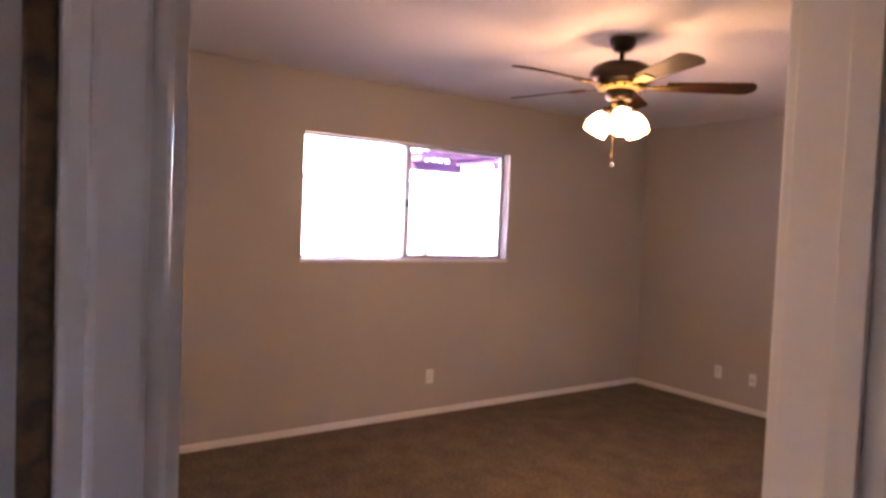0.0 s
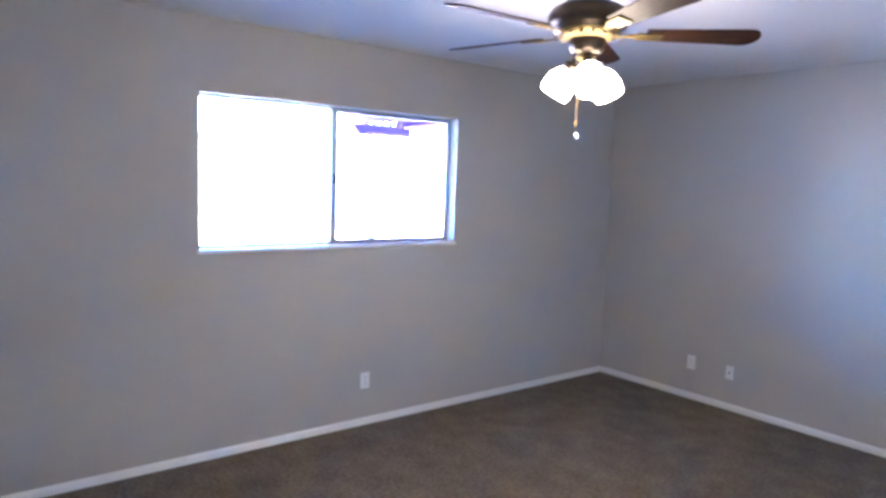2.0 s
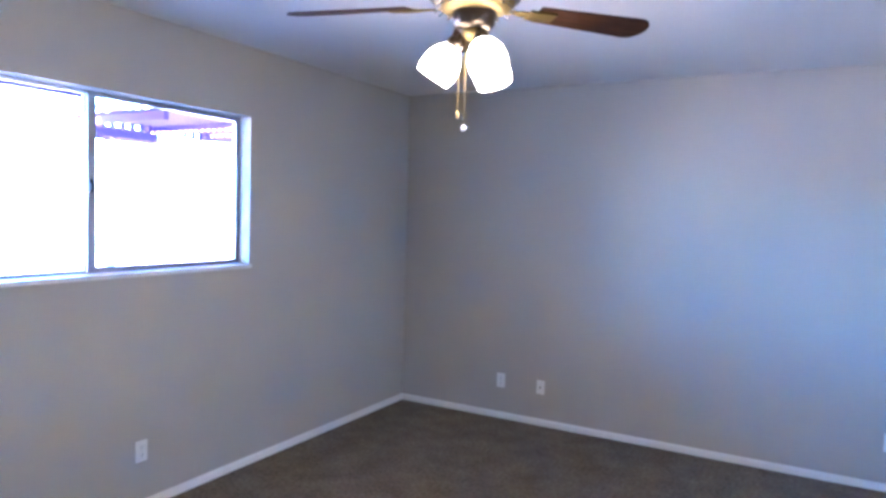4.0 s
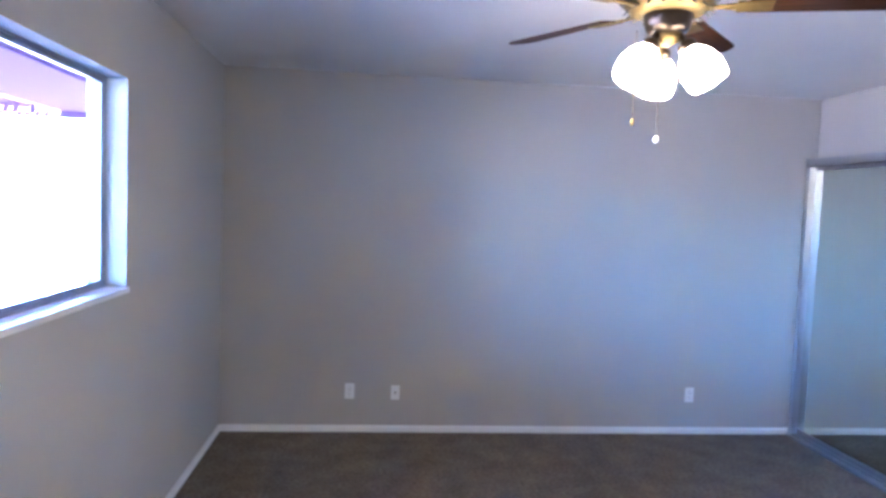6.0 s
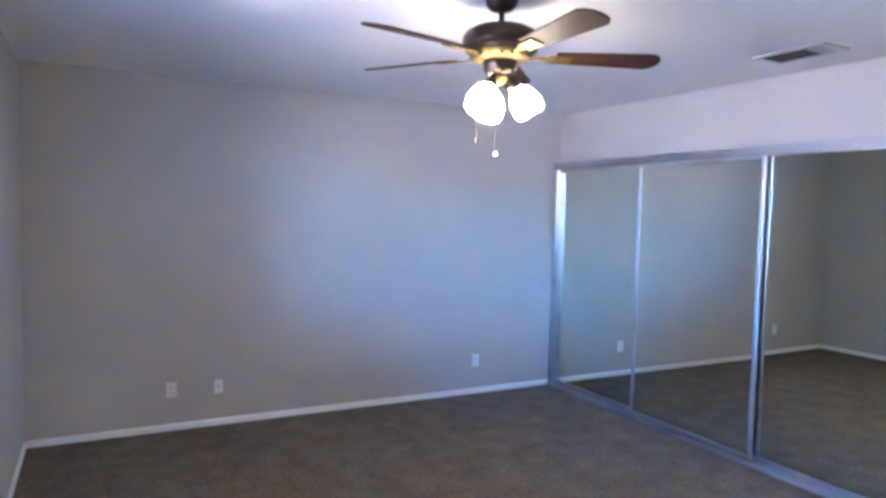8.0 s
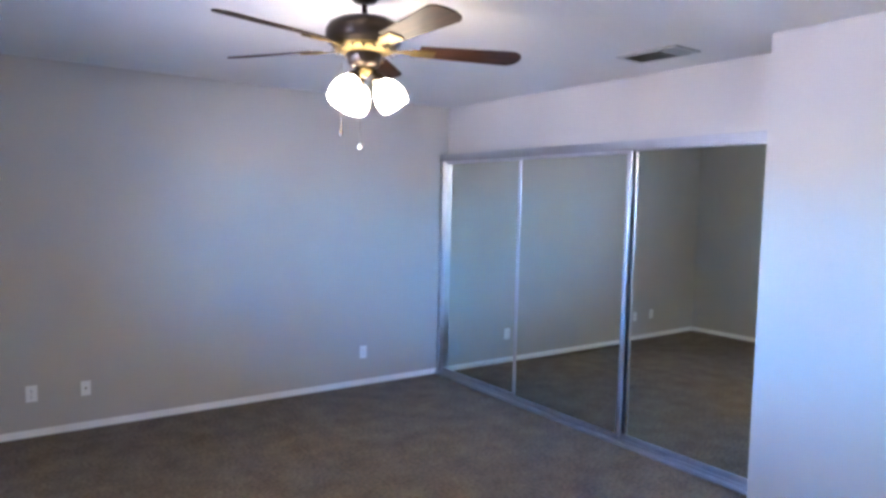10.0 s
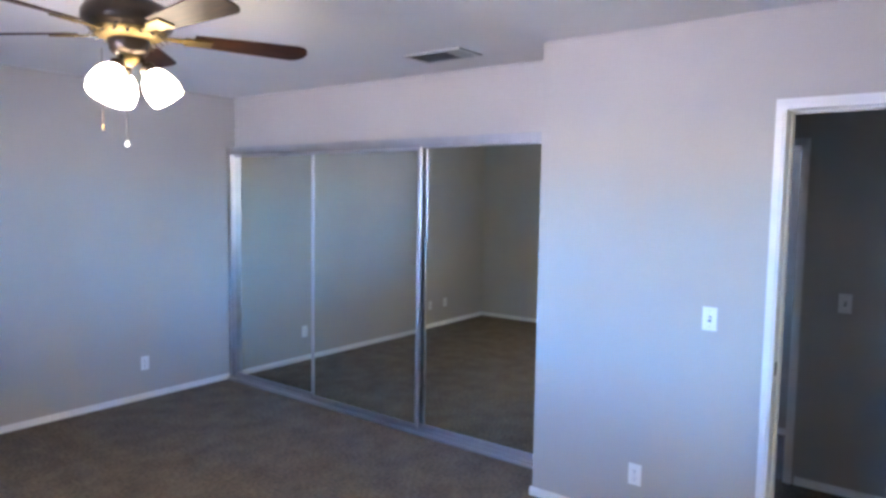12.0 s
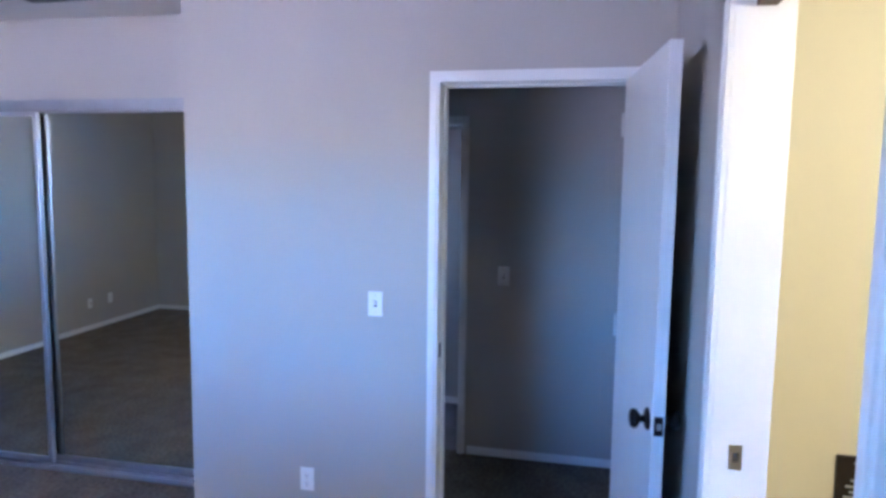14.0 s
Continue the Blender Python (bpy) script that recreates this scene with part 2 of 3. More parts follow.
baseboard((5.70, -1.19), (5.70, 2.09), label="white baseboard across the far room")


def door_trim(name, axis, face, lo, hi, top, out, label):
    """Casing round an opening: two moulded legs and a head. out: the side of the wall on which it stands proud."""
    w, d = 0.043, 0.016 * out
    bm = bmesh.new()
    def strip(a0, a1, z0, z1):
        for inset, proud in ((0.0, 1.0), (0.010, 1.35)):
            b0, b1 = a0 + inset, a1 - inset
            c0, c1 = z0 + (inset if z0 > 0.5 else 0), z1 - (inset if z0 > 0.5 else 0)
            if axis == "x":
                box(bm, face, face + d * proud, b0, b1, c0, c1, bevel=0.003)
            else:
                box(bm, b0, b1, face, face + d * proud, c0, c1, bevel=0.003)
    strip(lo - w, lo, 0.0, top)
    strip(hi, hi + w, 0.0, top)
    strip(lo - w, hi + w, top, top + w)
    return structure(name, bm, M_TRIM, label, "door casing")


def door_jamb(name, axis, f0, f1, lo, hi, top, stop, label):
    t = 0.014
    rows = []
    mid = (f0 + f1) / 2 + (stop or 0)
    for a0, a1, z0, z1 in ((lo, lo + t, 0, top), (hi - t, hi, 0, top), (lo + t, hi - t, top - t, top)):
        rows.append((f0, f1, a0, a1, z0, z1))
    for a0, a1, z0, z1 in () if stop is None else ((lo + t, lo + t + 0.006, 0, top - t), (hi - t - 0.011, hi - t, 0, top - t), (lo + t + 0.006, hi - t - 0.011, top - t - 0.011, top - t)):
        rows.append((mid - 0.018, mid + 0.018, a0, a1, z0, z1))
    if axis == "y":
        rows = [(c, d, a, b, e, f) for a, b, c, d, e, f in rows]
    return structure(name, boxes(*rows, bevel=0.002), M_TRIM, label, "door jamb")


door_trim("trim", "x", XD, DY0, DY1, DZ, -1, "white moulded casing round the hall doorway")
door_trim("trim", "x", XD + T, DY0, DY1, DZ, 1, "white moulded casing on the hall side")
door_jamb("trim", "x", XD - 0.003, XD + T + 0.003, DY0 - 0.012, DY1 + 0.012, DZ + 0.012, 0.02, "white door jamb with a stop bead")
door_trim("trim", "y", YS, BX0, BX1, 2.03, 1, "white casing round the bathroom doorway")
door_jamb("trim", "y", YS - 0.123, YS + 0.003, BX0 - 0.012, BX1 + 0.012, 2.042, None, "flat white painted bathroom door jamb")
structure("trim", boxes((BX0 + 0.004, BX1 - 0.004, YS - 0.080, YS - 0.040, 2.012, 2.026)), M_EDGE, "dark brown track slot under the bathroom door head", "door track")
door_trim("trim", "x", HX, -0.315, 0.45, 1.94, -1, "white casing across the dim hallway")
door_jamb("trim", "x", HX - 0.003, HX + 0.123, -0.327, 0.462, 1.952, 0.02, "white jamb across the dim hallway")

structure("trim", boxes((XD + T, XD + T + 0.007, DY0 - 0.056, DY0 - 0.0435, 0.0, DZ + 0.04), bevel=0.002), M_EDGE, "thin dark brown strip beside the hall casing", "trim")


def knob_set(parent, m):
    """A round door knob on its rose; z points out of the door."""
    metal = M_BLACK
    rose = part("rose", moved(lathe([(0.0, 0), (0.033, 0), (0.033, 0.004), (0.027, 0.009), (0.012, 0.011), (0.012, 0.011)]), m), metal, parent)
    part("door_handle", moved(lathe([(0.011, 0.009), (0.011, 0.022), (0.017, 0.027), (0.027, 0.034), (0.029, 0.043), (0.025, 0.051), (0.012, 0.055), (0.0, 0.0555)]), m), metal, parent, "round black door knob")
    return rose


# The hall door stands open against the south wall.
LEAF = 0.755
door = thing("door_1", pose(XD - 0.022, DY0 + 0.045, 0, 0, 0, 186), "white flush interior door standing wide open", "door", kind="structure")
leaf = part("leaf", boxes((0.0, LEAF, 0.0, 0.035, 0.012, DZ - 0.006), bevel=0.002), M_DOOR, door)

knob_set(door, pose(LEAF - 0.062, 0.0, 0.935, 90, 0, 0))
knob_set(door, pose(LEAF - 0.062, 0.035, 0.935, -90, 0, 0))
latch = part("latch_plate", boxes((LEAF - 0.0005, LEAF + 0.0015, 0.005, 0.030, 0.907, 0.963)), M_BLACK, door, "dark latch plate on the door edge")
part("latch_bolt", boxes((LEAF + 0.001, LEAF + 0.011, 0.011, 0.024, 0.926, 0.944), bevel=0.003), M_STEEL, latch)
for z in (0.22, 1.02, 1.80):
    hinge = part("hinge", moved(lathe([(0.0, 0), (0.006, 0), (0.006, 0.09), (0.0, 0.09)], 12), pose(-0.006, -0.004, z)), M_DOOR, door, "white painted butt hinge")
    part("hinge_plate", boxes((-0.0015, 0.0, 0.003, 0.033, z, z + 0.09)), M_DOOR, hinge)



def strike_plate(m, material, label):
    """A small lipped plate with a latch hole, lying in x and z."""
    ob = thing("strike_plate", m, label, "strike plate")
    plate = part("plate", boxes((-0.015, 0.015, 0, 0.002, -0.03, 0.03), bevel=0.0008), material, ob)
    part("latch_hole", boxes((-0.007, 0.007, 0.002, 0.0026, -0.012, 0.012)), M_SLOT, plate)
    return ob


strike_plate(pose(XD + 0.030, DY1 - 0.002, 0.90, 0, 0, 180), M_BLACK, "black strike plate in the white hall door jamb")
strike_plate(pose(BX1 - 0.002, YS - 0.052, 1.0, 0, 0, 90), M_STEEL, "pale strike plate in the white bathroom jamb")
strike_plate(pose(HX + 0.03, -0.313, 1.01, 0, 0, 0), M_BLACK, "black strike plate in the far hallway jamb")
strike_plate(pose(HX + 0.03, -0.313, 0.06, 0, 0, 0), M_BLACK, "small black plate low on the hallway jamb")


# ---- window ----
win = thing("window_1", pose(0, 0, 0), "wide aluminium sliding window with two panes", "window", kind="structure")
X0, X1 = -0.125, -0.085
f = 0.010
part("window_frame", boxes((X0, X1, WY0, WY1, WZ0, WZ0 + f), (X0, X1, WY0, WY1, WZ1 - f, WZ1), (X0, X1, WY0, WY0 + f, WZ0 + f, WZ1 - f), (X0, X1, WY1 - f, WY1, WZ0 + f, WZ1 - f), bevel=0.002), M_WALU, win)
part("track", boxes((X1, X1 + 0.006, WY0 + 0.004, WY1 - 0.004, WZ0 + 0.001, WZ0 + 0.012), (X1, X1 + 0.006, WY0 + 0.004, WY1 - 0.004, WZ1 - 0.012, WZ1 - 0.001)), M_WALU, win)
MID = 1.352


def sash(x0, x1, y0, y1, latch_at, s, meet):
    z0, z1 = WZ0 + f, WZ1 - f
    ob = part("sash", boxes((x0, x1, y0, y1, z0, z0 + s), (x0, x1, y0, y1, z1 - s, z1), (x0, x1, y0, y0 + (meet if latch_at else s), z0 + s, z1 - s), (x0, x1, y1 - (s if latch_at else meet), y1, z0 + s, z1 - s), bevel=0.0025), M_WALU, win)
    pane = part("pane", boxes(((x0 + x1) / 2 - 0.002, (x0 + x1) / 2 + 0.002, y0 + (meet if latch_at else s), y1 - (s if latch_at else meet), z0 + s, z1 - s)), M_GLASS, ob)
    pane.visible_shadow = False
    if latch_at:
        part("sash_latch", boxes((x1, x1 + 0.012, latch_at - 0.009, latch_at + 0.009, 1.575, 1.635), (x1 + 0.012, x1 + 0.022, latch_at - 0.005, latch_at + 0.005, 1.59, 1.62), bevel=0.002), M_BLACK, ob, "dark sash latch")


sash(-0.122, -0.106, WY0 + f, MID + 0.016, 0, 0.011, 0.034)
sash(-0.105, -0.089, MID - 0.012, WY1 - f, MID, 0.022, 0.044)
part("window_sill", boxes((-0.084, 0.012, WY0 - 0.006, WY1 + 0.006, WZ0 - 0.020, WZ0 + 0.004), bevel=0.004), M_TRIM, win, "white painted sill")
part("reveal", boxes((-0.084, 0.001, WY0, WY0 + 0.006, WZ0 + 0.004, WZ1), (-0.084, 0.001, WY1 - 0.006, WY1, WZ0 + 0.004, WZ1), (-0.084, 0.001, WY0 + 0.006, WY1 - 0.006, WZ1 - 0.006, WZ1)), M_WALL, win, "painted plaster window reveal")

# ---- mirrored closet ----
CY0, CY1 = 0.80, YN
structure("trim", boxes((4.104, 4.136, YN - 0.016, YN, 0.0, 2.012), bevel=0.003), M_TRIM, "white upright casing beside the closet mirrors", "trim")
top_track = thing("closet_track", pose(0, 0, 0), "aluminium head track over the mirror doors", "track", kind="structure")
part("fascia", boxes((4.066, 4.074, CY0, CY1 - 0.02, 1.952, 2.012), bevel=0.002), M_TRACK, top_track)
part("channel", boxes((4.074, 4.17, CY0, CY1 - 0.02, 1.996, 2.010)), M_ALU, top_track)
low_track = thing("closet_track", pose(0, 0, 0), "aluminium floor track under the mirror doors", "track", kind="structure")
part("sill_plate", boxes((4.050, 4.165, CY0, CY1 - 0.02, 0.0, 0.008), bevel=0.002), M_TRACK, low_track)
for x in (4.055, 4.112, 4.16):
    part("guide_rib", boxes((x, x + 0.004, CY0, CY1 - 0.02, 0.008, 0.022)), M_ALU, low_track)
part("side_channel", boxes((4.072, 4.137, YN - 0.050, YN - 0.020, 0.022, 1.955), bevel=0.002), M_ALU, low_track)


def mirror_door(y0, y1, x, z1, skew=0.0):
    w = y1 - y0
    ob = thing("mirror_door", pose(x, y0, 0.024, 0, 0, skew), "sliding closet door of plain mirror in aluminium frame", "closet door", "mirrored closet doors")
    h = z1 - 0.024
    a, lo = 0.024, 0.034
    part("mirror", boxes((0.006, 0.012, a - 0.004, w - a + 0.004, lo - 0.004, h - a + 0.004)), M_MIRROR, ob, "plain mirror sheet, faintly green")
    for p, q in ((0, a), (w - a, w)):
        part("stile", boxes((0.0, 0.024, p, q, 0, h), bevel=0.004), M_ALU, ob)
    part("top_rail", boxes((0.001, 0.023, a, w - a, h - a, h), bevel=0.003), M_ALU, ob)
    part("bottom_rail", boxes((0.001, 0.023, a, w - a, 0, lo), bevel=0.003), M_ALU, ob)
    return ob


mirror_door(2.87, YN - 0.022, 4.120, 1.955)
mirror_door(1.83, 2.905, 4.080, 1.955)
mirror_door(0.805, 1.87, 4.130, 1.972, 0.7)


# ---- plates on the walls ----
def outlet(m, label, blank=False):
    """A wall plate facing +y of its pose, centred on it."""
    ob = thing("outlet", m, label, "wall outlet", "outlet plates")
    plate = part("plate", boxes((-0.033, 0.033, 0, 0.006, -0.054, 0.054), bevel=0.003) if not blank else boxes((-0.030, 0.030, 0, 0.006, -0.050, 0.050), bevel=0.003), M_PLASTIC, ob)
    if blank:
        part("jack", moved(lathe([(0.0, 0.012), (0.005, 0.012), (0.005, 0.0), (0.007, 0.0)], 12), pose(0, 0.006, 0, -90, 0, 0)), M_BRASS, ob)
    else:
        for z in (-0.020, 0.020):
            face = part("receptacle", boxes((-0.0165, 0.0165, 0.006, 0.0078, z - 0.014, z + 0.014), bevel=0.0007), M_PLASTIC, ob)
            for x in (-0.006, 0.006):
                part("slot", boxes((x - 0.0011, x + 0.0011, 0.0078, 0.0082, z - 0.003, z + 0.006)), M_SLOT, face)
            part("ground_hole", boxes((-0.002, 0.002, 0.0078, 0.0082, z - 0.010, z - 0.006)), M_SLOT, face)
        part("screw", moved(lathe([(0.003, 0), (0.0028, 0.001), (0.0, 0.0012)], 10), pose(0, 0.006, 0, -90, 0, 0)), M_STEEL, plate)
    return ob


def light_switch(m, label):
    ob = thing("light_switch", m, label, "light switch")
    plate = part("plate", boxes((-0.033, 0.033, 0, 0.006, -0.054, 0.054), bevel=0.003), M_PLASTIC, ob)
    part("toggle", moved(boxes((-0.005, 0.005, 0.0, 0.016, -0.006, 0.006), bevel=0.0015), pose(0, 0.004, 0, 25, 0, 0)), M_PLASTIC, ob, "small toggle tipped down")
    part("toggle_slot", boxes((-0.0065, 0.0065, 0.006, 0.0064, -0.013, 0.013)), M_SLOT, plate)
    for z in (-0.038, 0.038):
        part("screw", moved(lathe([(0.003, 0), (0.0028, 0.001), (0.0, 0.0012)], 10), pose(0, 0.006, z, -90, 0, 0)), M_STEEL, plate)
    return ob


outlet(pose(0, 1.563, 0.297, 0, 0, -90), "white duplex outlet plate under the window")
outlet(pose(0.873, YN, 0.285, 0, 0, 180), "white duplex outlet plate low on the wall")
outlet(pose(1.187, YN, 0.278, 0, 0, 180), "smaller white cable plate beside an outlet", True)
outlet(pose(3.310, YN, 0.285, 0, 0, 180), "white duplex outlet plate near the closet")
outlet(pose(XD, 0.165, 0.271, 0, 0, 90), "white duplex outlet plate below the switch")
light_switch(pose(XD, -0.157, 1.092, 0, 0, 90), "white single light switch beside the hall doorway")
light_switch(pose(HX, -0.571, 1.077, 0, 0, 90), "white light switch in the dim hallway")

# ---- ceiling register ----
VX0, VX1, VY0, VY1 = 3.60, 3.825, 1.175, 1.575
vent = thing("ceiling_vent", pose(0, 0, 0), "grey metal ceiling register with angled slats", "air vent")
part("backing", boxes((VX0 + 0.02, VX1 - 0.02, VY0 + 0.02, VY1 - 0.02, H - 0.002, H - 0.0005)), M_DUCT, vent)
part("frame", boxes((VX0, VX1, VY0, VY0 + 0.026, H - 0.009, H), (VX0, VX1, VY1 - 0.026, VY1, H - 0.009, H), (VX0, VX0 + 0.026, VY0 + 0.026, VY1 - 0.026, H - 0.009, H), (VX1 - 0.026, VX1, VY0 + 0.026, VY1 - 0.026, H - 0.009, H), bevel=0.002), M_VENT, vent)
for k in range(13):
    y = VY0 + 0.045 + k * 0.026
    tilt = 42 if y > VY0 + 0.12 else -42
    slat = part("slat", boxes((VX0 + 0.026, VX1 - 0.026, -0.011, 0.011, -0.0006, 0.0006)), M_VENT, vent, at=pose(0, y, H - 0.010, tilt, 0, 0))

# ---- ceiling fan ----
FX, FY = 1.877, 1.394
fan = thing("ceiling_fan", pose(FX, FY, H), "dark bronze ceiling fan with five walnut blades and three lit shades", "ceiling fan")
part("canopy", lathe([(0.0, 0.0), (0.066, 0.0), (0.068, -0.012), (0.062, -0.038), (0.042, -0.060), (0.018, -0.068), (0.0, -0.068)]), M_BRONZE, fan)
part("downrod", lathe([(0.0125, -0.06), (0.0125, -0.120), (0.026, -0.122), (0.026, -0.135)], 20), M_BRONZE, fan)
housing = part("motor_housing", lathe([(0.0, -0.118), (0.050, -0.120), (0.105, -0.128), (0.140, -0.146), (0.155, -0.172), (0.156, -0.200), (0.146, -0.222), (0.132, -0.228), (0.132, -0.232), (0.0, -0.232)], 48), M_BRONZE, fan)
part("vent_ring", lathe([(0.132, -0.226), (0.128, -0.238), (0.106, -0.256), (0.086, -0.262), (0.0, -0.262)], 48), M_BRASS, housing, "antique brass lower ring")
for k in range(18):
    a = k * 20
    part("vent_slot", moved(boxes((-0.016, 0.016, -0.0045, 0.0045, -0.001, 0.0025)), pose(0, 0, 0, 0, 0, a) @ pose(0.119, 0, -0.2485, 0, 40, 0)), M_SLOT, housing)
part("switch_housing", lathe([(0.0, -0.258), (0.070, -0.260), (0.072, -0.268), (0.066, -0.300), (0.058, -0.312), (0.046, -0.318), (0.0, -0.318)]), M_BRONZE, fan)
part("fitter", lathe([(0.040, -0.314), (0.044, -0.320), (0.040, -0.336), (0.024, -0.348), (0.010, -0.354), (0.0, -0.356)]), M_BRASS, fan, "antique brass light fitter")

BLADE_TURN = 50.0


def blade_outline():
    pts = []
    r0, r1 = 0.225, 0.665
    n = 14
    for i in range(n + 1):
        u = i / n
        pts.append((r0 + (r1 - 0.055 - r0) * u, -(0.047 + 0.020 * u)))
    for i in range(1, 12):
        a = -90 + 180 * i / 12
        pts.append((r1 - 0.055 + 0.055 * math.cos(radians(a)), 0.067 * math.sin(radians(a))))
    for i in range(n, -1, -1):
        u = i / n
        pts.append((r0 + (r1 - 0.055 - r0) * u, 0.047 + 0.020 * u))
    return pts


for k in range(5):
    turn = pose(0, 0, -0.232, 0, 0, BLADE_TURN + 72 * k)
    blade = part("blade", moved(prism(blade_outline(), 0.006), pose(0, 0, -0.008, -12, 0, 0)), M_BLADE, fan, "dark walnut fan blade", at=turn)
    iron = bmesh.new()
    for seg in ((0.085, 0.125, 0.016), (0.120, 0.165, 0.011), (0.160, 0.205, 0.016), (0.200, 0.290, 0.030)):
        box(iron, seg[0], seg[1], -seg[2], seg[2], -0.016, -0.009, bevel=0.003)
    for y in (-0.022, 0.022):
        moved_box = boxes((0.19, 0.255, y - 0.008, y + 0.008, -0.017, -0.009), bevel=0.003)
        tmp = bpy.data.meshes.new("iron_piece")
        moved_box.to_mesh(tmp)
        moved_box.free()
        iron.from_mesh(tmp)
        bpy.data.meshes.remove(tmp)
    part("blade_iron", moved(iron, pose(0, 0, 0, -12, 0, 0)), M_BRASS, blade, "antique brass blade iron")

SHADE_TURN = -39.0
for k in range(3):
    base = pose(0, 0, -0.328, 0, 0, SHADE_TURN + 120 * k) @ pose(0.040, 0, 0, 0, 0, 0) @ pose(0, 0, 0, 0, 147, 0)
    arm = part("light_arm", lathe([(0.010, -0.01), (0.010, 0.020), (0.024, 0.026), (0.028, 0.034), (0.028, 0.056), (0.022, 0.058)], 20), M_BRONZE, fan, "bronze shade holder", at=base)
    shell = [(0.022, 0.048), (0.028, 0.055), (0.043, 0.071), (0.055, 0.095), (0.062, 0.125), (0.061, 0.150), (0.057, 0.168)]
    inner = [(r - 0.003, z) for r, z in reversed(shell)]
    part("shade", lathe(shell + inner, 32), M_SHADE, arm, "frosted glass bell shade, glowing")
    part("bulb", lathe([(0.0, 0.140), (0.012, 0.137), (0.024, 0.122), (0.026, 0.105), (0.021, 0.088), (0.013, 0.075), (0.013, 0.050)], 20), M_LAMP, arm)


def pull_chain(x, y, top, low, ball):
    chain = bmesh.new()
    n = int((top - low) / 0.0045)
    for i in range(n):
        bmesh.ops.create_icosphere(chain, subdivisions=1, radius=0.0021, matrix=Matrix.Translation((x, y, top - i * 0.0045)))
    ob = part("pull_chain", chain, M_BRASS, fan, "thin brass pull chain")
    if ball:
        part("pull_knob", moved(lathe([(0.0, 0.0), (0.006, -0.003), (0.010, -0.010), (0.010, -0.015), (0.006, -0.022), (0.0, -0.024)], 12), pose(x, y, low)), M_CRYSTAL, ob, "clear crystal pull knob")
    else:
        part("pull_knob", moved(lathe([(0.0, 0.0), (0.004, -0.003), (0.006, -0.014), (0.005, -0.024), (0.0, -0.027)], 12), pose(x, y, low)), M_BRASS, ob, "small brass pull knob")


pull_chain(-0.021, -0.013, -0.315, -0.622, True)
pull_chain(-0.077, 0.045, -0.300, -0.566, False)

# ---- bathroom light and plate ----
M_BULB = mat("lit_vanity_globe", (0.9, 0.85, 0.7), 0.4)
M_BULB.node_tree.nodes["Principled BSDF"].inputs["Emission Color"].default_value = (1.0, 0.80, 0.48, 1)
M_BULB.node_tree.nodes["Principled BSDF"].inputs["Emission Strength"].default_value = BATH
bar = thing("vanity_light", pose(1.055, -2.30, 2.0), "warm vanity light bar on the bathroom wall", "wall light")
part("backplate", boxes((0, 0.03, -0.3, 0.3, -0.05, 0.05), bevel=0.006), M_BRASS, bar)
for y in (-0.2, 0.0, 0.2):
    part("globe", moved(lathe([(0.0, -0.06), (0.03, -0.052), (0.055, -0.02), (0.06, 0.0), (0.055, 0.02), (0.03, 0.052), (0.0, 0.06)], 20), pose(0.09, y, 0)), M_BULB, bar)
sign = thing("wall_sign", pose(3.08, -1.800, 0.757), "dark brown plaque with pale lines of writing on cream wall", "sign")
board = part("board", boxes((-0.012, 0, -0.055, 0.047, -0.13, 0.11), bevel=0.003), M_BRONZE, sign)
for z, y0, y1 in ((0.092, -0.012, 0.004), (0.040, -0.030, 0.010), (0.022, -0.036, 0.022), (0.006, -0.030, 0.012), (-0.010, -0.036, 0.026), (-0.028, -0.026, 0.012), (-0.046, -0.034, 0.024), (-0.064, -0.028, 0.016)):
    part("lettering", boxes((-0.0132, -0.0118, y0, y1, z - 0.0032, z + 0.0032)), M_VENT, board, "pale line of writing")

# ---- outside: patio cover, ground, fence ----
structure("ground", boxes((-400, 400, -400, 400, -0.5, -0.25)), M_EARTH, "pale dry yard reaching the horizon", "ground")
structure("patio_slab", boxes((-5.2, -0.15, -4, 9, -0.249, -0.10), bevel=0.01), M_CONC, "concrete patio slab outside the window, darkened as if in shade", "patio")
structure("eave", boxes((-0.75, -0.15, -4, 6, 2.30, 2.42), (-0.79, -0.75, -4, 6, 2.24, 2.44)), M_MAUVE, "mauve painted eave over the window", "eave")
structure("roof", boxes((-0.78, 6.2, -5.2, 9, 2.58, 2.70)), M_STUCCO, "plain roof over the rooms", "roof")
structure("wall_outer", boxes((-0.17, -0.152, -4.0, WY0 - 0.02, -0.2, 2.30), (-0.17, -0.152, WY1 + 0.02, 9.0, -0.2, 2.30), (-0.17, -0.152, WY0 - 0.02, WY1 + 0.02, -0.2, WZ0 - 0.02), (-0.17, -0.152, WY0 - 0.02, WY1 + 0.02, WZ1 + 0.02, 2.30)), M_STUCCO, "pale stucco outside wall round the window", "wall")

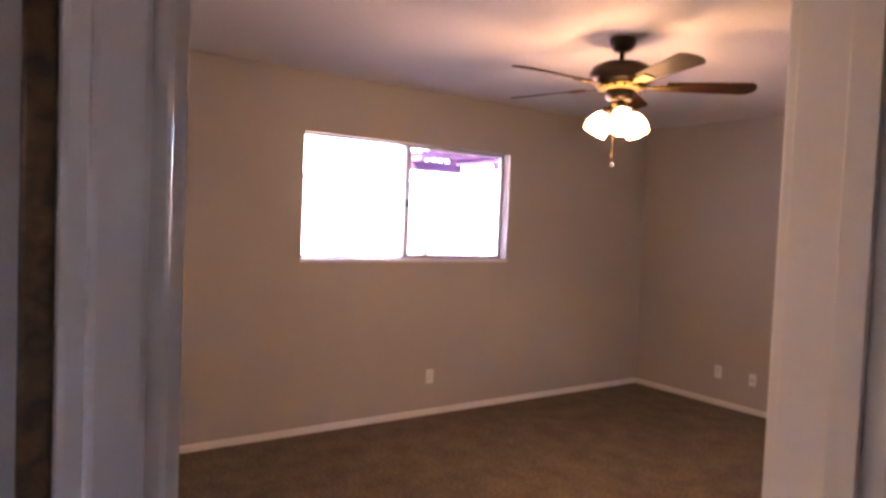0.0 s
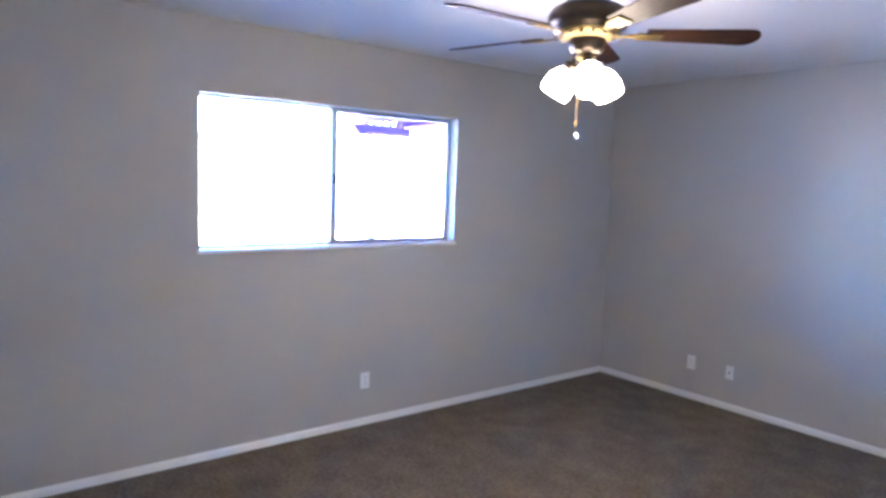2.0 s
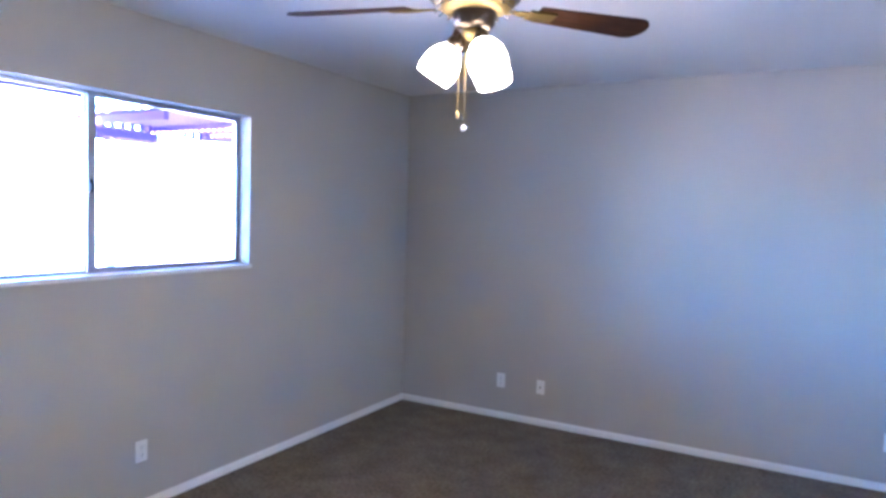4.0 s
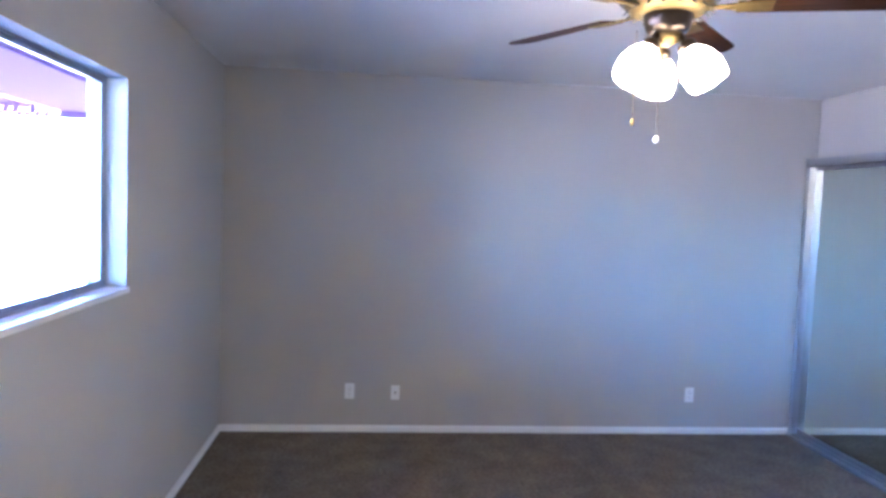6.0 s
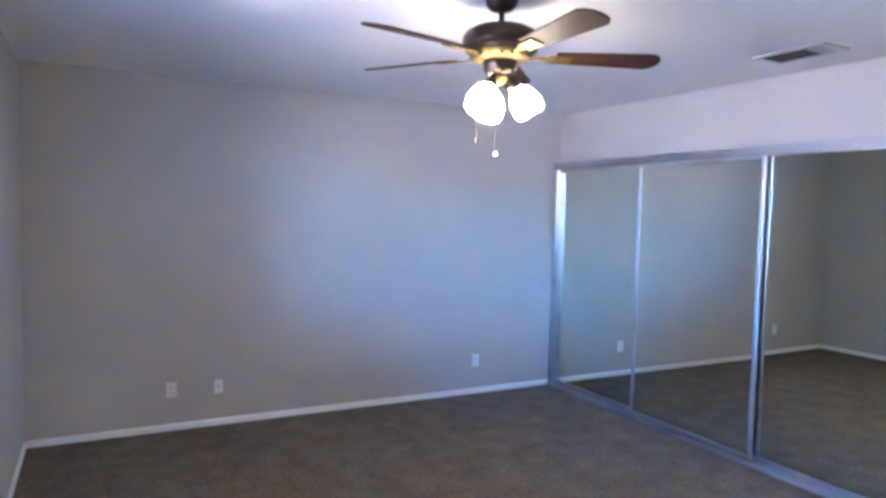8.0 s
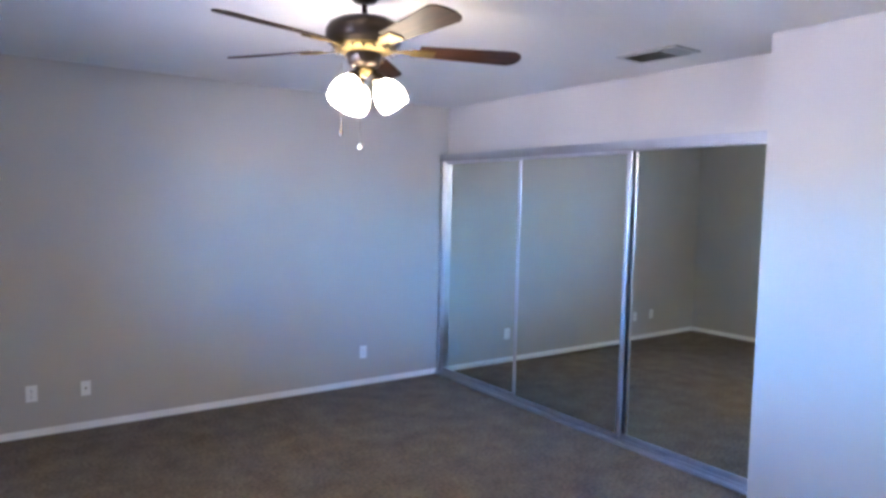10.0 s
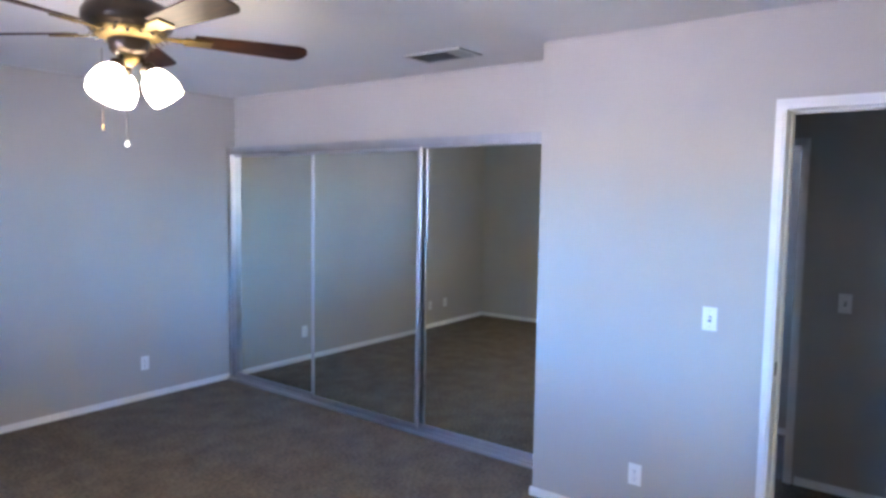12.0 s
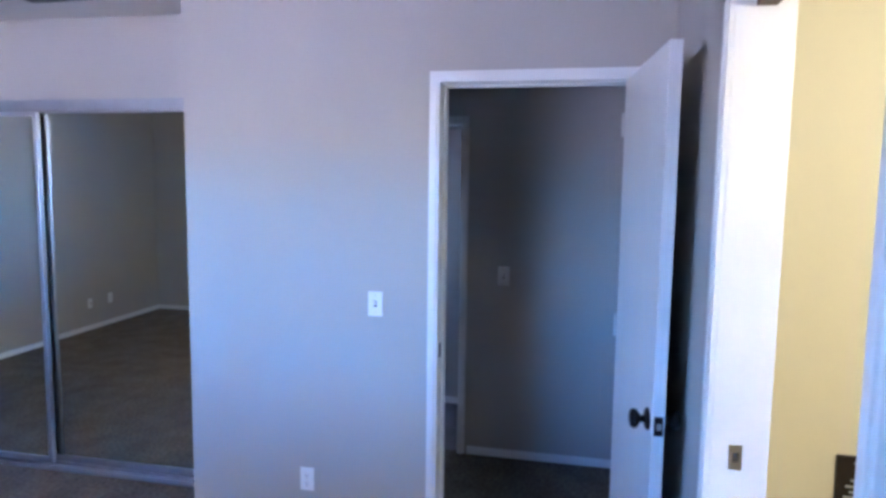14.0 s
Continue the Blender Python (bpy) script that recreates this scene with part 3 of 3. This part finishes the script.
cover = thing("patio_cover", pose(0, 0, 0), "mauve timber patio cover, part solid, part lattice", "patio cover")
BX, BZ, BY = -3.0, 2.115, 3.15
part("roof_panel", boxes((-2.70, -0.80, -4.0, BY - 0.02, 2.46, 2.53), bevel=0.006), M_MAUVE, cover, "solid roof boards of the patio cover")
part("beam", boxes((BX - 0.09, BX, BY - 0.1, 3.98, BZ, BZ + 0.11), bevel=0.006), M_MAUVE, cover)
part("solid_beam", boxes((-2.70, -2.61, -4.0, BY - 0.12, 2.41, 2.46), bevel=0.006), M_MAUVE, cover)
for y in (-2.6, 3.46, 5.8):
    top = (BZ if y < 5 else BZ + 0.11) if y > BY else 2.43
    x = BX if y > BY else -2.61
    post = part("post", boxes((x - 0.09, x, y - 0.045, y + 0.045, -0.10, top), bevel=0.006), M_POST, cover)
END, LX = 5.95, -1.90
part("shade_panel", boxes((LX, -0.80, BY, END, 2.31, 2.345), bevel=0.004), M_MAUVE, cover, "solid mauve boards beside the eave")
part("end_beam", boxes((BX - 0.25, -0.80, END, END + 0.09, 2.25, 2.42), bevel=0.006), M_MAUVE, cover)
for k in range(4):
    y = 3.2 + k * 0.75
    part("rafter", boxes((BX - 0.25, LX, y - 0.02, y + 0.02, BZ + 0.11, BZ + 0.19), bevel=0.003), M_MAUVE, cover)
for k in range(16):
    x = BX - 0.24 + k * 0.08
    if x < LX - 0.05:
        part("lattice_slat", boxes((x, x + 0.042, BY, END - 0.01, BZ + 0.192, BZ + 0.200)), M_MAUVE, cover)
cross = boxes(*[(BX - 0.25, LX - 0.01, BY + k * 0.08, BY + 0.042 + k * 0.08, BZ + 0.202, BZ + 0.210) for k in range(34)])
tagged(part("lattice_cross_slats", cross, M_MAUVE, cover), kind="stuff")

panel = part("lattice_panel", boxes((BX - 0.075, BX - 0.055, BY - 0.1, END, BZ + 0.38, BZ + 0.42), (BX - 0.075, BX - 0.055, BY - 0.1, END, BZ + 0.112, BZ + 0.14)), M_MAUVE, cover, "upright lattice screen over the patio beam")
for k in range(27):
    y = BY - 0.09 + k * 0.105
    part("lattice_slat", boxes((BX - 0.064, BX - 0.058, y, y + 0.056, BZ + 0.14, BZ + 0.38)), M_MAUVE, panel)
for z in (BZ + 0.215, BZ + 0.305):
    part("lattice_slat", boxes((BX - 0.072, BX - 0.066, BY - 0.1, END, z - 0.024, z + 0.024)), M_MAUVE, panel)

# Added yard wall; its height only sets where the sky light begins.
fence = thing("fence", pose(0, 0, 0), "added tall pale block wall that cuts off the low sky", "garden wall")
part("blocks", boxes((-18.2, -18.0, -30, 40, -0.25, 2.9)), M_STUCCO, fence)
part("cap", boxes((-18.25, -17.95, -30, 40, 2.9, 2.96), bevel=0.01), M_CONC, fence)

# Added wall, never in view: limits the sky light reaching the north wall.
structure("wall_sky_block", boxes((-4.6, -0.18, -3.4, -3.2, -0.2, 2.75)), M_STUCCO, "added stucco wall, out of view, that blocks side sky light", "wall")
